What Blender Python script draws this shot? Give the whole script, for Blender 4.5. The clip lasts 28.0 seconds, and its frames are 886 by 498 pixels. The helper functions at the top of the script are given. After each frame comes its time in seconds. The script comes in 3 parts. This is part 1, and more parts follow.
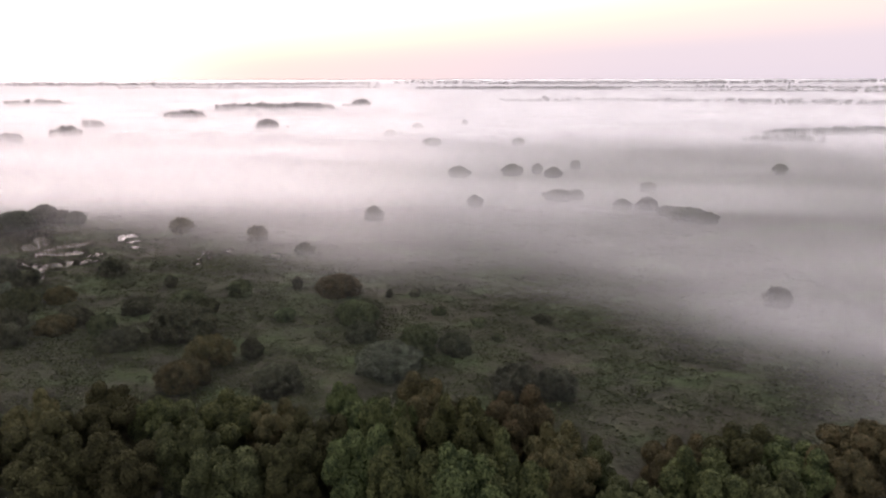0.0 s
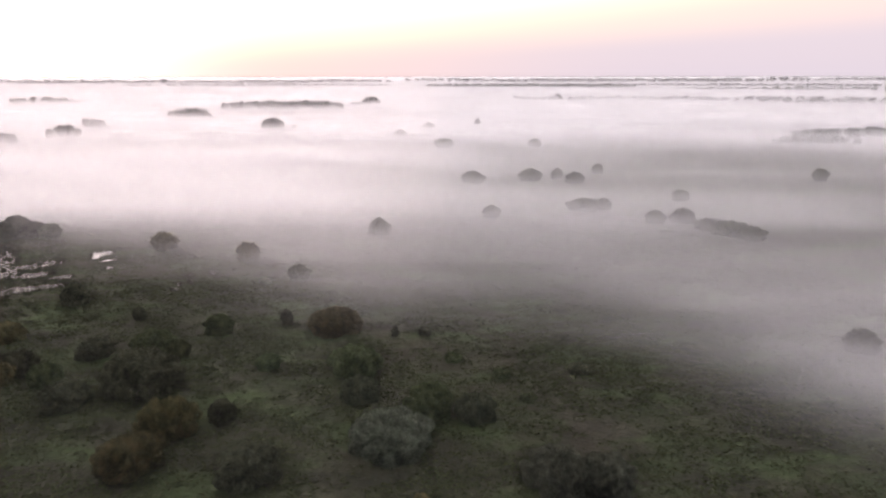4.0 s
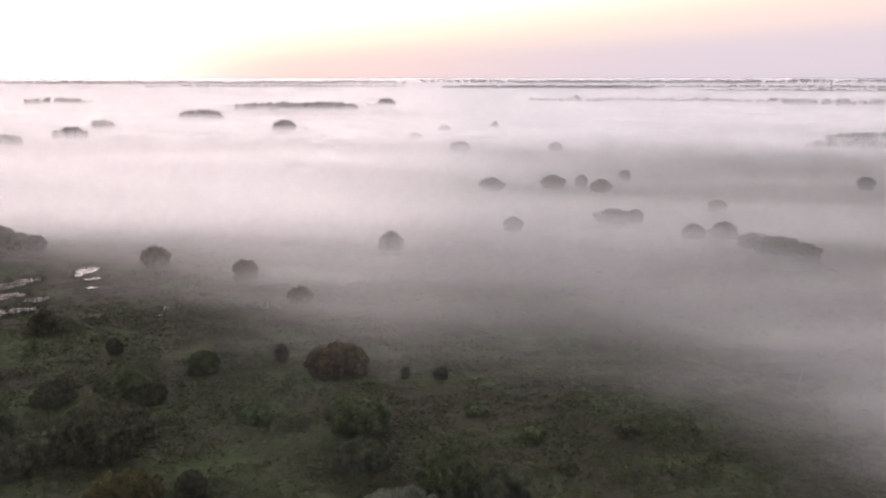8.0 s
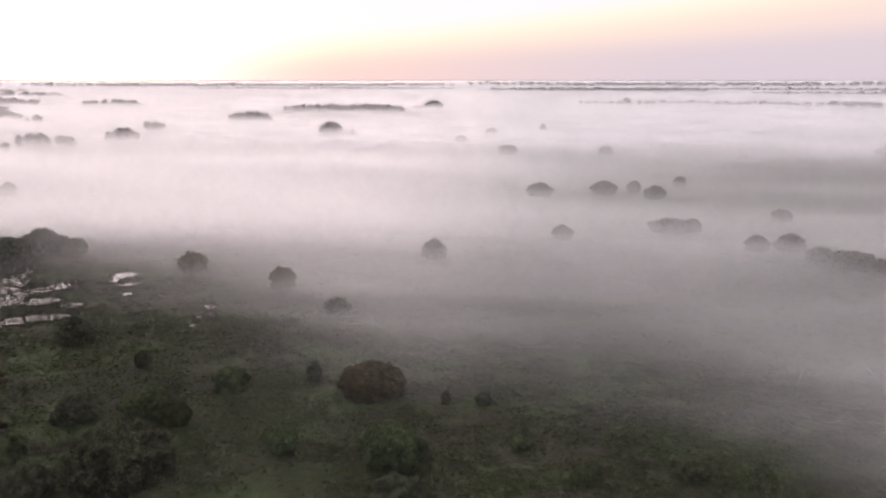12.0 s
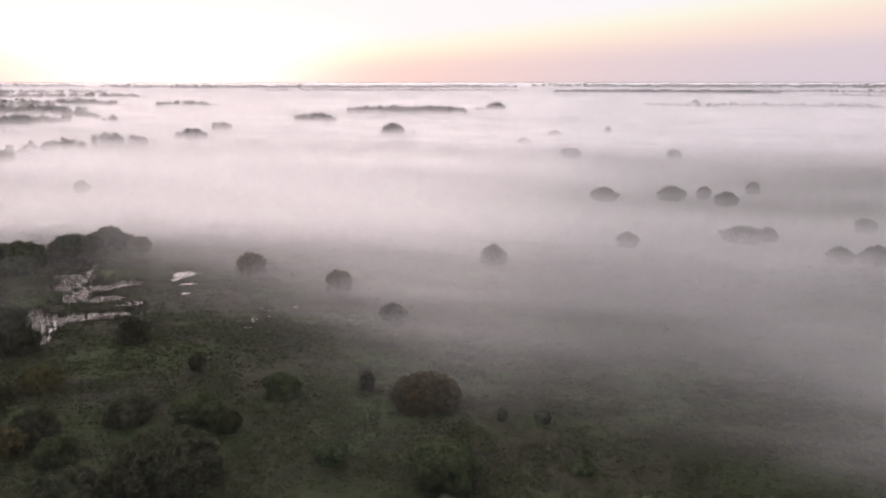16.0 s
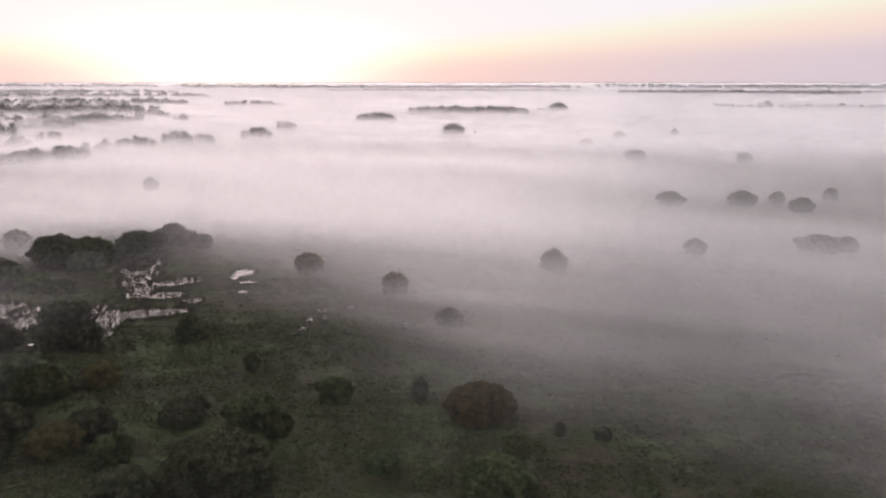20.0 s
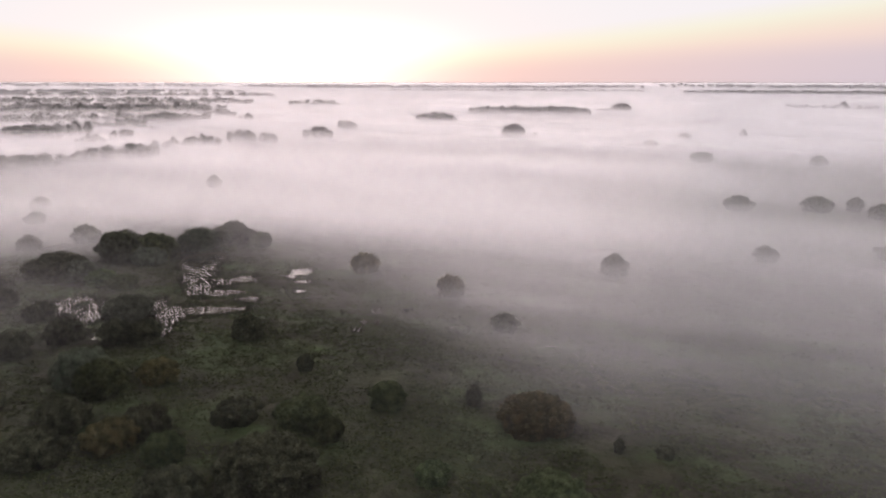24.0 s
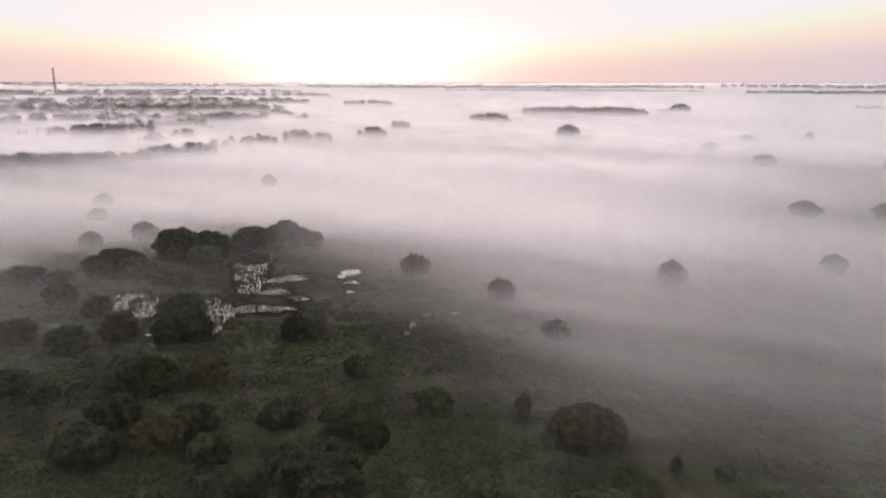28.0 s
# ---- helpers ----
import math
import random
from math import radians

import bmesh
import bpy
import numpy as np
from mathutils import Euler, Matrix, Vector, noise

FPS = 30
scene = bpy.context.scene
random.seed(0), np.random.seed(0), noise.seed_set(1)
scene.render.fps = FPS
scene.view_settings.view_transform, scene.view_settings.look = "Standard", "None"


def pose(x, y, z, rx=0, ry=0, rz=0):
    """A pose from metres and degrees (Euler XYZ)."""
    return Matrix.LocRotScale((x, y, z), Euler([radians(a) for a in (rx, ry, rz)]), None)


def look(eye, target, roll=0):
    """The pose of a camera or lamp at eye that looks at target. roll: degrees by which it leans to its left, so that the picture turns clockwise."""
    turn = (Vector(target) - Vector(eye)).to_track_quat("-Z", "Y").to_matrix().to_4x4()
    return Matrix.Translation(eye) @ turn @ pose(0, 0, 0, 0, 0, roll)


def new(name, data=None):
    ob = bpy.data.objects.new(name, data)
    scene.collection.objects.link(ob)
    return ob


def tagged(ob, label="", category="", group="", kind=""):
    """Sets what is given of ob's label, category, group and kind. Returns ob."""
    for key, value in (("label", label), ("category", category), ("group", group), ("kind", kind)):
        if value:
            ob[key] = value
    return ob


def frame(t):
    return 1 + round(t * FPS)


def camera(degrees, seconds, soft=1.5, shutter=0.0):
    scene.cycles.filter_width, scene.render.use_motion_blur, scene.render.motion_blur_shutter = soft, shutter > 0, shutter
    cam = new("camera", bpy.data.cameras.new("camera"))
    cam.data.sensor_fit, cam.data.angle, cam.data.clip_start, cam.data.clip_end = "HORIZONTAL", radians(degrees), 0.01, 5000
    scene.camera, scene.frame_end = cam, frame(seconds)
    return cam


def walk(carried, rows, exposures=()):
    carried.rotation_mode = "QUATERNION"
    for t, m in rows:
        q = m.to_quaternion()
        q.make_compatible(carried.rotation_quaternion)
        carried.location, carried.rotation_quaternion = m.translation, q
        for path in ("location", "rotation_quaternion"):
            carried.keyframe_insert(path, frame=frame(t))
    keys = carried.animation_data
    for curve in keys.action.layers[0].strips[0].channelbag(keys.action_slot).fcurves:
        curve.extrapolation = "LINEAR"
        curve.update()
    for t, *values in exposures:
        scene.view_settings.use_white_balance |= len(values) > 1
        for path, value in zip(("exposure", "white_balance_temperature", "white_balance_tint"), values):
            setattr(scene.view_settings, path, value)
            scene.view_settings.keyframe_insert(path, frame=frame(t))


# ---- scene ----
cam = camera(64.36, 28.0, soft=2.2)
# seconds, eye x y z, yaw, pitch, roll
ROWS = [
    (0.0, 0.00, -0.00, 50.00, -0.00, -13.64, -0.08),
    (0.5, -0.09, 2.71, 49.92, 0.14, -13.67, -0.08),
    (1.0, -0.19, 5.67, 49.90, 0.29, -13.67, -0.09),
    (1.5, -0.30, 8.89, 49.91, 0.42, -13.69, -0.09),
    (2.0, -0.44, 12.34, 49.94, 0.53, -13.72, -0.09),
    (2.5, -0.55, 15.90, 49.95, 0.62, -13.77, -0.07),
    (3.0, -0.67, 19.59, 50.01, 0.70, -13.81, -0.08),
    (3.5, -0.85, 23.23, 50.13, 0.79, -13.84, -0.08),
    (5.5, -1.54, 36.53, 50.22, 1.03, -13.84, -0.01),
    (6.0, -1.78, 39.36, 50.11, 1.10, -13.83, 0.01),
    (6.5, -2.02, 41.78, 49.97, 1.17, -13.79, 0.01),
    (7.0, -2.11, 43.92, 49.88, 1.21, -13.77, 0.00),
    (7.5, -2.19, 45.79, 49.82, 1.47, -13.76, -0.01),
    (8.0, -2.23, 47.44, 49.77, 2.11, -13.73, -0.00),
    (8.5, -2.30, 48.95, 49.76, 2.77, -13.70, 0.01),
    (9.0, -2.37, 50.35, 49.74, 3.34, -13.69, 0.00),
    (9.5, -2.42, 51.65, 49.70, 3.75, -13.65, 0.02),
    (10.0, -2.44, 52.80, 49.68, 4.15, -13.64, 0.03),
    (10.5, -2.47, 53.87, 49.66, 4.55, -13.61, 0.04),
    (11.0, -2.47, 54.93, 49.62, 5.00, -13.60, 0.04),
    (11.5, -2.51, 55.88, 49.57, 5.42, -13.57, 0.03),
    (12.0, -2.56, 56.74, 49.53, 5.90, -13.55, 0.01),
    (12.5, -2.63, 57.50, 49.48, 6.45, -13.52, -0.01),
    (14.5, -2.95, 60.13, 49.32, 8.96, -13.43, 0.01),
    (15.0, -3.00, 60.72, 49.28, 9.62, -13.42, 0.01),
    (15.5, -3.05, 61.29, 49.23, 10.24, -13.41, -0.01),
    (16.0, -3.13, 61.81, 49.20, 10.87, -13.40, -0.01),
    (16.5, -3.21, 62.29, 49.20, 11.48, -13.40, -0.01),
    (17.0, -3.28, 62.75, 49.17, 12.12, -13.40, -0.01),
    (17.5, -3.34, 63.20, 49.15, 12.69, -13.39, 0.01),
    (18.0, -3.41, 63.64, 49.17, 13.32, -13.39, 0.03),
    (18.5, -3.50, 64.08, 49.19, 13.92, -13.40, 0.05),
    (19.0, -3.59, 64.51, 49.18, 14.55, -13.39, 0.03),
    (19.5, -3.71, 64.94, 49.14, 15.14, -13.40, 0.03),
    (20.0, -3.81, 65.35, 49.12, 15.77, -13.39, 0.02),
    (20.5, -3.90, 65.77, 49.11, 16.37, -13.38, 0.01),
    (21.0, -3.97, 66.14, 49.10, 17.00, -13.38, 0.00),
    (21.5, -4.05, 66.51, 49.10, 17.56, -13.38, -0.00),
    (23.5, -4.42, 67.94, 49.12, 19.97, -13.40, 0.03),
    (24.0, -4.56, 68.31, 49.10, 20.58, -13.40, 0.04),
    (24.5, -4.70, 68.67, 49.08, 21.16, -13.40, 0.03),
    (25.0, -4.82, 69.03, 49.05, 21.75, -13.39, 0.02),
    (25.5, -4.94, 69.33, 49.00, 22.32, -13.39, 0.02),
    (26.0, -5.05, 69.62, 48.99, 22.86, -13.39, 0.02),
    (26.5, -5.14, 69.89, 49.02, 23.40, -13.39, 0.03),
    (27.0, -5.23, 70.19, 49.03, 23.95, -13.39, 0.01),
    (27.5, -5.32, 70.51, 49.03, 24.50, -13.39, 0.01),
    (28.0, -5.42, 70.84, 49.03, 24.88, -13.38, 0.02),
]
walk(cam, [(t, pose(x, y, z, 90 + pitch, -roll, yaw)) for t, x, y, z, yaw, pitch, roll in ROWS],
     [(0.0, 0.17, 6500, 17), (3.0, 0.12, 6500, 17), (8.0, 0.01, 6500, 17), (15.0, -0.12, 6500, 17), (28.0, -0.22, 6500, 17)])
scene.cycles.transparent_max_bounces = 40

# ---------------------------------------------------------------- light
SUN_YAW = 31.5          # degrees to the left of the first view's heading
SUN_DIR = Vector((-math.sin(radians(SUN_YAW)), math.cos(radians(SUN_YAW)), 0))


class Nodes:
    """Short hand for a node tree."""

    def __init__(self, tree):
        self.tree = tree
        tree.nodes.clear()

    def add(self, kind, **inputs):
        node = self.tree.nodes.new(kind)
        for key, value in inputs.items():
            self.put(node.inputs[key.replace("_", " ")], value)
        return node

    def put(self, socket, value):
        if isinstance(value, bpy.types.NodeSocket):
            self.tree.links.new(value, socket)
        else:
            socket.default_value = value

    def math(self, op, a, b=0.0, c=0.0):
        node = self.tree.nodes.new("ShaderNodeMath")
        node.operation = op
        for socket, value in zip(node.inputs, (a, b, c)):
            self.put(socket, value)
        return node.outputs[0]

    def smooth(self, value, low, high, out0=0.0, out1=1.0):
        node = self.tree.nodes.new("ShaderNodeMapRange")
        node.interpolation_type = "SMOOTHSTEP"
        for key, v in (("Value", value), ("From Min", low), ("From Max", high), ("To Min", out0), ("To Max", out1)):
            self.put(node.inputs[key], v)
        return node.outputs["Result"]

    def mix(self, fac, a, b):
        node = self.tree.nodes.new("ShaderNodeMix")
        node.data_type = "RGBA"
        self.put(node.inputs[0], fac)
        self.put(node.inputs[6], a)
        self.put(node.inputs[7], b)
        return node.outputs[2]

    def ramp(self, fac, stops):
        node = self.tree.nodes.new("ShaderNodeValToRGB")
        els = node.color_ramp.elements
        node.color_ramp.interpolation = "B_SPLINE"
        while len(els) < len(stops):
            els.new(0.5)
        for el, (at, col) in zip(els, stops):
            el.position, el.color = at, (*col, 1)
        self.put(node.inputs[0], fac)
        return node.outputs[0]

    def noise(self, vector, scale, detail=4.0, rough=0.55, distort=0.0, flat=False):
        node = self.add("ShaderNodeTexNoise", Vector=vector, Scale=scale, Detail=detail, Roughness=rough, Distortion=distort)
        if flat:
            node.noise_dimensions = "2D"
        return node.outputs["Fac"]

    def scaled(self, vector, x, y, z):
        node = self.tree.nodes.new("ShaderNodeVectorMath")
        node.operation = "MULTIPLY"
        self.put(node.inputs[0], vector)
        node.inputs[1].default_value = (x, y, z)
        return node.outputs[0]

    def split(self, vector):
        return self.add("ShaderNodeSeparateXYZ", Vector=vector).outputs

    def position(self):
        return self.tree.nodes.new("ShaderNodeNewGeometry").outputs["Position"]


def make_world():
    world = bpy.data.worlds.new("dawn_sky")
    scene.world = world
    world.use_nodes = True
    n = Nodes(world.node_tree)
    way = n.add("ShaderNodeTexCoord").outputs["Generated"]
    x, y, z = n.split(way)
    high = n.math("MULTIPLY", n.math("ARCSINE", z), 57.2958)
    flat = n.math("SQRT", n.math("ADD", n.math("MULTIPLY", x, x), n.math("ADD", n.math("MULTIPLY", y, y), 1e-6)))
    dot = n.math("DIVIDE", n.math("ADD", n.math("MULTIPLY", x, SUN_DIR.x), n.math("MULTIPLY", y, SUN_DIR.y)), flat)
    side = n.math("MULTIPLY", n.math("ARCCOSINE", n.math("MINIMUM", dot, 0.99999)), 57.2958)
    s = n.math("SUBTRACT", high, n.math("MULTIPLY", side, 0.105))
    # pale yellow glow over the sun, pink and lilac away from it
    low = n.ramp(n.math("DIVIDE", n.math("ADD", s, 10.0), 14.0), [
        (0.0, (0.62, 0.58, 0.64)), (0.17, (0.68, 0.62, 0.67)), (0.33, (0.78, 0.67, 0.69)), (0.50, (0.90, 0.74, 0.72)),
        (0.65, (0.99, 0.80, 0.71)), (0.75, (1.06, 0.98, 0.76)), (0.85, (1.15, 1.12, 1.02)), (1.0, (1.25, 1.22, 1.18))])
    # dusty rose rim along the horizon beside the sun
    rim = n.mix(n.smooth(side, 12.0, 48.0), (0.93, 0.72, 0.68, 1), (0.72, 0.66, 0.72, 1))
    low = n.mix(n.math("MULTIPLY", n.smooth(n.math("MULTIPLY_ADD", side, -0.045, high), 1.7, -0.4, 0.0, 0.8), n.smooth(side, 1.5, 8.0)), low, rim)
    near = n.math("MULTIPLY", n.math("POWER", n.smooth(side, 22.0, 0.0), 2.0), n.smooth(high, 6.0, 0.5))
    glow = n.add("ShaderNodeVectorMath")
    glow.operation = "SCALE"
    n.put(glow.inputs[0], low)
    n.put(glow.inputs["Scale"], n.math("MULTIPLY_ADD", near, 0.9, 1.0))
    # behind the camera the sky is dimmer and bluer
    crown = n.mix(n.smooth(side, 20.0, 120.0), (1.70, 1.53, 1.48, 1), (0.78, 0.79, 0.87, 1))
    dome = n.mix(n.smooth(high, 7.0, 30.0), glow.outputs[0], crown)
    sky = n.tree.nodes.new("ShaderNodeTexSky")
    sky.sky_type, sky.sun_disc = "NISHITA", False
    sky.sun_elevation, sky.sun_rotation = radians(2.0), radians(-SUN_YAW)
    a = n.add("ShaderNodeBackground", Color=dome, Strength=1.0)
    b = n.add("ShaderNodeBackground", Color=sky.outputs[0], Strength=0.012)
    both = n.add("ShaderNodeAddShader")
    n.put(both.inputs[0], a.outputs[0])
    n.put(both.inputs[1], b.outputs[0])
    n.put(n.add("ShaderNodeOutputWorld").inputs[0], both.outputs[0])


make_world()
sun_data = bpy.data.lights.new("sun", "SUN")
sun_data.energy, sun_data.angle, sun_data.color = 0.5, radians(60), (1.0, 0.72, 0.60)
sun = new("sun", sun_data)
sun.matrix_world = look(SUN_DIR * 100 + Vector((0, 0, 14)), (0, 0, 0))


# ---------------------------------------------------------------- materials
def material(name):
    mat = bpy.data.materials.new(name)
    mat.use_nodes = True
    return mat, Nodes(mat.node_tree)


def finish(n, shader):
    n.put(n.add("ShaderNodeOutputMaterial").inputs[0], shader)


def foliage(name, dark, light, autumn=None):
    """Leaves: a colour that changes from leaf to leaf and from plant to plant, part of the light passes through."""
    mat, n = material(name)
    isle = n.tree.nodes.new("ShaderNodeNewGeometry").outputs["Random Per Island"]
    rnd = n.tree.nodes.new("ShaderNodeObjectInfo").outputs["Random"]
    patch = n.noise(n.position(), 0.8, 4.0)
    col = n.mix(n.smooth(n.math("ADD", n.math("MULTIPLY", isle, 0.26), n.math("MULTIPLY", patch, 1.0)), 0.38, 0.86), (*dark, 1), (*light, 1))
    if autumn:
        col = n.mix(n.smooth(n.math("ADD", patch, n.math("MULTIPLY", isle, 0.2)), 0.55, 0.8, 0.0, 0.35), col, (*autumn, 1))
    hsv = n.add("ShaderNodeHueSaturation", Color=col)
    n.put(hsv.inputs["Hue"], n.math("MULTIPLY_ADD", rnd, 0.05, 0.475))
    n.put(hsv.inputs["Value"], n.math("MULTIPLY_ADD", rnd, 0.5, 0.75))
    a = n.add("ShaderNodeBsdfPrincipled", Base_Color=hsv.outputs[0], Roughness=0.85, Specular_IOR_Level=0.12)
    b = n.add("ShaderNodeBsdfTranslucent", Color=hsv.outputs[0])
    m = n.add("ShaderNodeMixShader", Fac=0.12)
    n.put(m.inputs[1], a.outputs[0])
    n.put(m.inputs[2], b.outputs[0])
    finish(n, m.outputs[0])
    return mat


def plain(name, dark, light, scale, rough=0.8, bump=0.0, metal=0.0):
    mat, n = material(name)
    p = n.position()
    f = n.math("ADD", n.math("MULTIPLY", n.noise(p, scale, 5.0), 0.6), n.math("MULTIPLY", n.noise(p, scale * 7, 3.0), 0.4))
    s = n.add("ShaderNodeBsdfPrincipled", Base_Color=n.mix(n.smooth(f, 0.35, 0.65), (*dark, 1), (*light, 1)), Roughness=rough, Metallic=metal)
    if bump:
        n.put(s.inputs["Normal"], n.add("ShaderNodeBump", Height=f, Strength=bump, Distance=0.1).outputs[0])
    finish(n, s.outputs[0])
    return mat


LEAF_GREEN = foliage("willow_leaves", (0.033, 0.041, 0.023), (0.125, 0.146, 0.074))
LEAF_GREY = foliage("grey_willow_leaves", (0.051, 0.056, 0.041), (0.146, 0.162, 0.112))
LEAF_DARK = foliage("alder_leaves", (0.033, 0.036, 0.024), (0.112, 0.119, 0.074))
LEAF_WARM = foliage("turning_leaves", (0.043, 0.040, 0.021), (0.130, 0.123, 0.057), (0.124, 0.077, 0.045))
LEAF_TREE = foliage("tree_leaves", (0.025, 0.033, 0.015), (0.114, 0.127, 0.051))
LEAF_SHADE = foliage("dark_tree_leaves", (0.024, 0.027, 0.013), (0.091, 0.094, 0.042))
LEAF_FAR = foliage("far_leaves", (0.022, 0.026, 0.024), (0.052, 0.056, 0.048))
GRASS = foliage("meadow_grass", (0.022, 0.026, 0.011), (0.046, 0.057, 0.022), (0.056, 0.046, 0.026))
REED = foliage("reed_blades", (0.030, 0.032, 0.018), (0.075, 0.074, 0.042))
BARK = plain("bark", (0.04, 0.032, 0.025), (0.11, 0.09, 0.07), 3.0, bump=0.6)
CONCRETE = plain("concrete", (0.30, 0.29, 0.28), (0.42, 0.41, 0.39), 0.15)
ROOFING = plain("roofing", (0.10, 0.10, 0.11), (0.17, 0.17, 0.18), 0.2)
PALE_WALL = plain("pale_render", (0.50, 0.49, 0.46), (0.66, 0.64, 0.60), 0.1)
DARK_PANE = plain("window_glass", (0.03, 0.035, 0.04), (0.07, 0.075, 0.08), 0.5, rough=0.15)
BRICK_RED = plain("brick", (0.20, 0.10, 0.08), (0.30, 0.16, 0.12), 0.4)
STEEL = plain("weathered_steel", (0.10, 0.10, 0.11), (0.18, 0.18, 0.19), 1.0, rough=0.7, metal=0.3)


def ground_material():
    mat, n = material("marsh_meadow")
    p = n.position()
    big = n.noise(p, 0.012, 5.0, 0.6)
    mid = n.noise(n.scaled(p, 1.0, 1.7, 1.0), 0.07, 5.0, 0.6, 0.6)
    fine = n.noise(p, 0.8, 4.0, 0.65)
    col = n.mix(n.smooth(mid, 0.36, 0.66), (0.017, 0.018, 0.009, 1), (0.032, 0.036, 0.016, 1))
    col = n.mix(n.smooth(big, 0.42, 0.62, 0.0, 0.55), col, (0.036, 0.030, 0.019, 1))
    col = n.mix(n.smooth(fine, 0.45, 0.75, 0.0, 0.6), col, (0.012, 0.012, 0.008, 1))
    col = n.mix(n.smooth(n.noise(n.scaled(p, 0.7, 1.3, 1.0), 0.06, 5.0, 0.65), 0.46, 0.64, 0.0, 0.85), col, (0.030, 0.048, 0.013, 1))
    h = n.math("ADD", n.math("MULTIPLY", fine, 0.5), n.math("MULTIPLY", n.noise(p, 0.25, 4.0), 1.4))
    s = n.add("ShaderNodeBsdfPrincipled", Base_Color=col, Roughness=0.9)
    n.put(s.inputs["Specular IOR Level"], 0.2)
    n.put(s.inputs["Normal"], n.add("ShaderNodeBump", Height=h, Strength=0.8, Distance=0.6).outputs[0])
    finish(n, s.outputs[0])
    return mat


def water_material():
    mat, n = material("still_water")
    p = n.position()
    s = n.add("ShaderNodeBsdfPrincipled", Base_Color=(0.02, 0.02, 0.018, 1), Roughness=0.06, IOR=1.33)
    n.put(s.inputs["Normal"], n.add("ShaderNodeBump", Height=n.noise(p, 1.5, 3.0), Strength=0.05, Distance=0.05).outputs[0])
    g = n.add("ShaderNodeBsdfGlossy", Color=(0.95, 0.95, 0.95, 1), Roughness=0.05)
    m = n.add("ShaderNodeMixShader", Fac=n.add("ShaderNodeFresnel", IOR=1.33).outputs[0])
    n.put(m.inputs[1], s.outputs[0])
    n.put(m.inputs[2], g.outputs[0])
    finish(n, m.outputs[0])
    return mat


def mist_material(name, height, strength, start, shift):
    """One level of the ground mist: fine droplets, thin near the marsh and dense over the valley; opacity also grows
    with distance to imitate depth haze.
    """
    mat, n = material(name)
    move = n.tree.nodes.new("ShaderNodeVectorMath")
    n.put(move.inputs[0], n.position())
    move.inputs[1].default_value = (shift, shift * 0.6, 0)
    p = move.outputs[0]
    x, y, z = n.split(n.position())
    warp = n.noise(p, 0.012, 5.0, 0.66, 0.0, True)
    streak = n.noise(n.scaled(p, 0.30, 1.0, 1.0), 0.0075, 5.0, 0.62, 0.8, True)
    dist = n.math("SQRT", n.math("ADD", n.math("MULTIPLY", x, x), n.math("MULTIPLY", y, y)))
    # opacity rises with distance from the first viewpoint, standing in for depth haze
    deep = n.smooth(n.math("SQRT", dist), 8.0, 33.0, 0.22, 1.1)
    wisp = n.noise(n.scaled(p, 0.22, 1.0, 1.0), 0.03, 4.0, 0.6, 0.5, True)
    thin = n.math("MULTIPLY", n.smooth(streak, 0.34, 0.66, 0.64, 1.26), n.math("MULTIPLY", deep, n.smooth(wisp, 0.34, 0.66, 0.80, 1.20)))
    # the open fields to the right show through
    fx = n.math("DIVIDE", n.math("SUBTRACT", x, 170.0), 170.0)
    fy = n.math("DIVIDE", n.math("MULTIPLY_ADD", x, 0.25, n.math("SUBTRACT", y, 340.0)), 240.0)
    field = n.smooth(n.math("ADD", n.math("MULTIPLY", fx, fx), n.math("MULTIPLY", fy, fy)), 2.0, 0.0, 0.0, 0.55)
    thin = n.math("MULTIPLY", thin, n.math("SUBTRACT", 1.0, field))
    if start < 600:
        # edge of the mist bank: beyond this curve the valley is filled
        right = n.math("MAXIMUM", x, 0.0)
        left = n.math("MINIMUM", n.math("ADD", x, 140.0), 0.0)
        edge = n.math("MULTIPLY_ADD", x, -0.40, 143.0)
        edge = n.math("MULTIPLY_ADD", n.math("MULTIPLY", right, right), -0.012, edge)
        edge = n.math("MULTIPLY_ADD", left, 1.7, edge)
        edge = n.math("MAXIMUM", edge, -150.0)
        e = n.math("ADD", n.math("SUBTRACT", y, edge), n.math("MULTIPLY_ADD", warp, 90.0, -45.0))
        dense = n.math("MULTIPLY", n.math("POWER", n.smooth(e, -14.0 + 1.5 * height, 72.0 + 3 * height), 1.2), thin)
        # thin veil that runs ahead of the bank
        veil = n.math("MULTIPLY", n.smooth(e, -14.0, 75.0, 0.0, 0.10), n.smooth(warp, 0.3, 0.65, 0.6, 1.2))
        dense = n.math("MAXIMUM", n.math("MAXIMUM", dense, veil), 0.002)
        dense = n.math("MAXIMUM", dense, n.math("MULTIPLY", n.smooth(x, -90.0, -170.0, 0.0, 0.07), n.smooth(warp, 0.3, 0.6, 0.4, 1.0)))
    else:
        dense = thin
    # higher levels fade in with distance, as imitated haze over far things
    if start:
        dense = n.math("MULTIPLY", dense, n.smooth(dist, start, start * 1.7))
    alpha = n.math("MULTIPLY", dense, strength)
    a = n.add("ShaderNodeBsdfDiffuse", Color=(0.97, 0.96, 0.97, 1))
    b = n.add("ShaderNodeBsdfTranslucent", Color=(0.93, 0.92, 0.93, 1))
    g = n.add("ShaderNodeBsdfGlossy", Color=(0.99, 0.98, 0.99, 1), Roughness=0.38)
    m1 = n.add("ShaderNodeMixShader", Fac=0.12)
    n.put(m1.inputs[1], a.outputs[0])
    n.put(m1.inputs[2], b.outputs[0])
    gloss = n.smooth(n.add("ShaderNodeLayerWeight", Blend=0.5).outputs["Facing"], 0.55, 1.0, 0.26, 0.70)
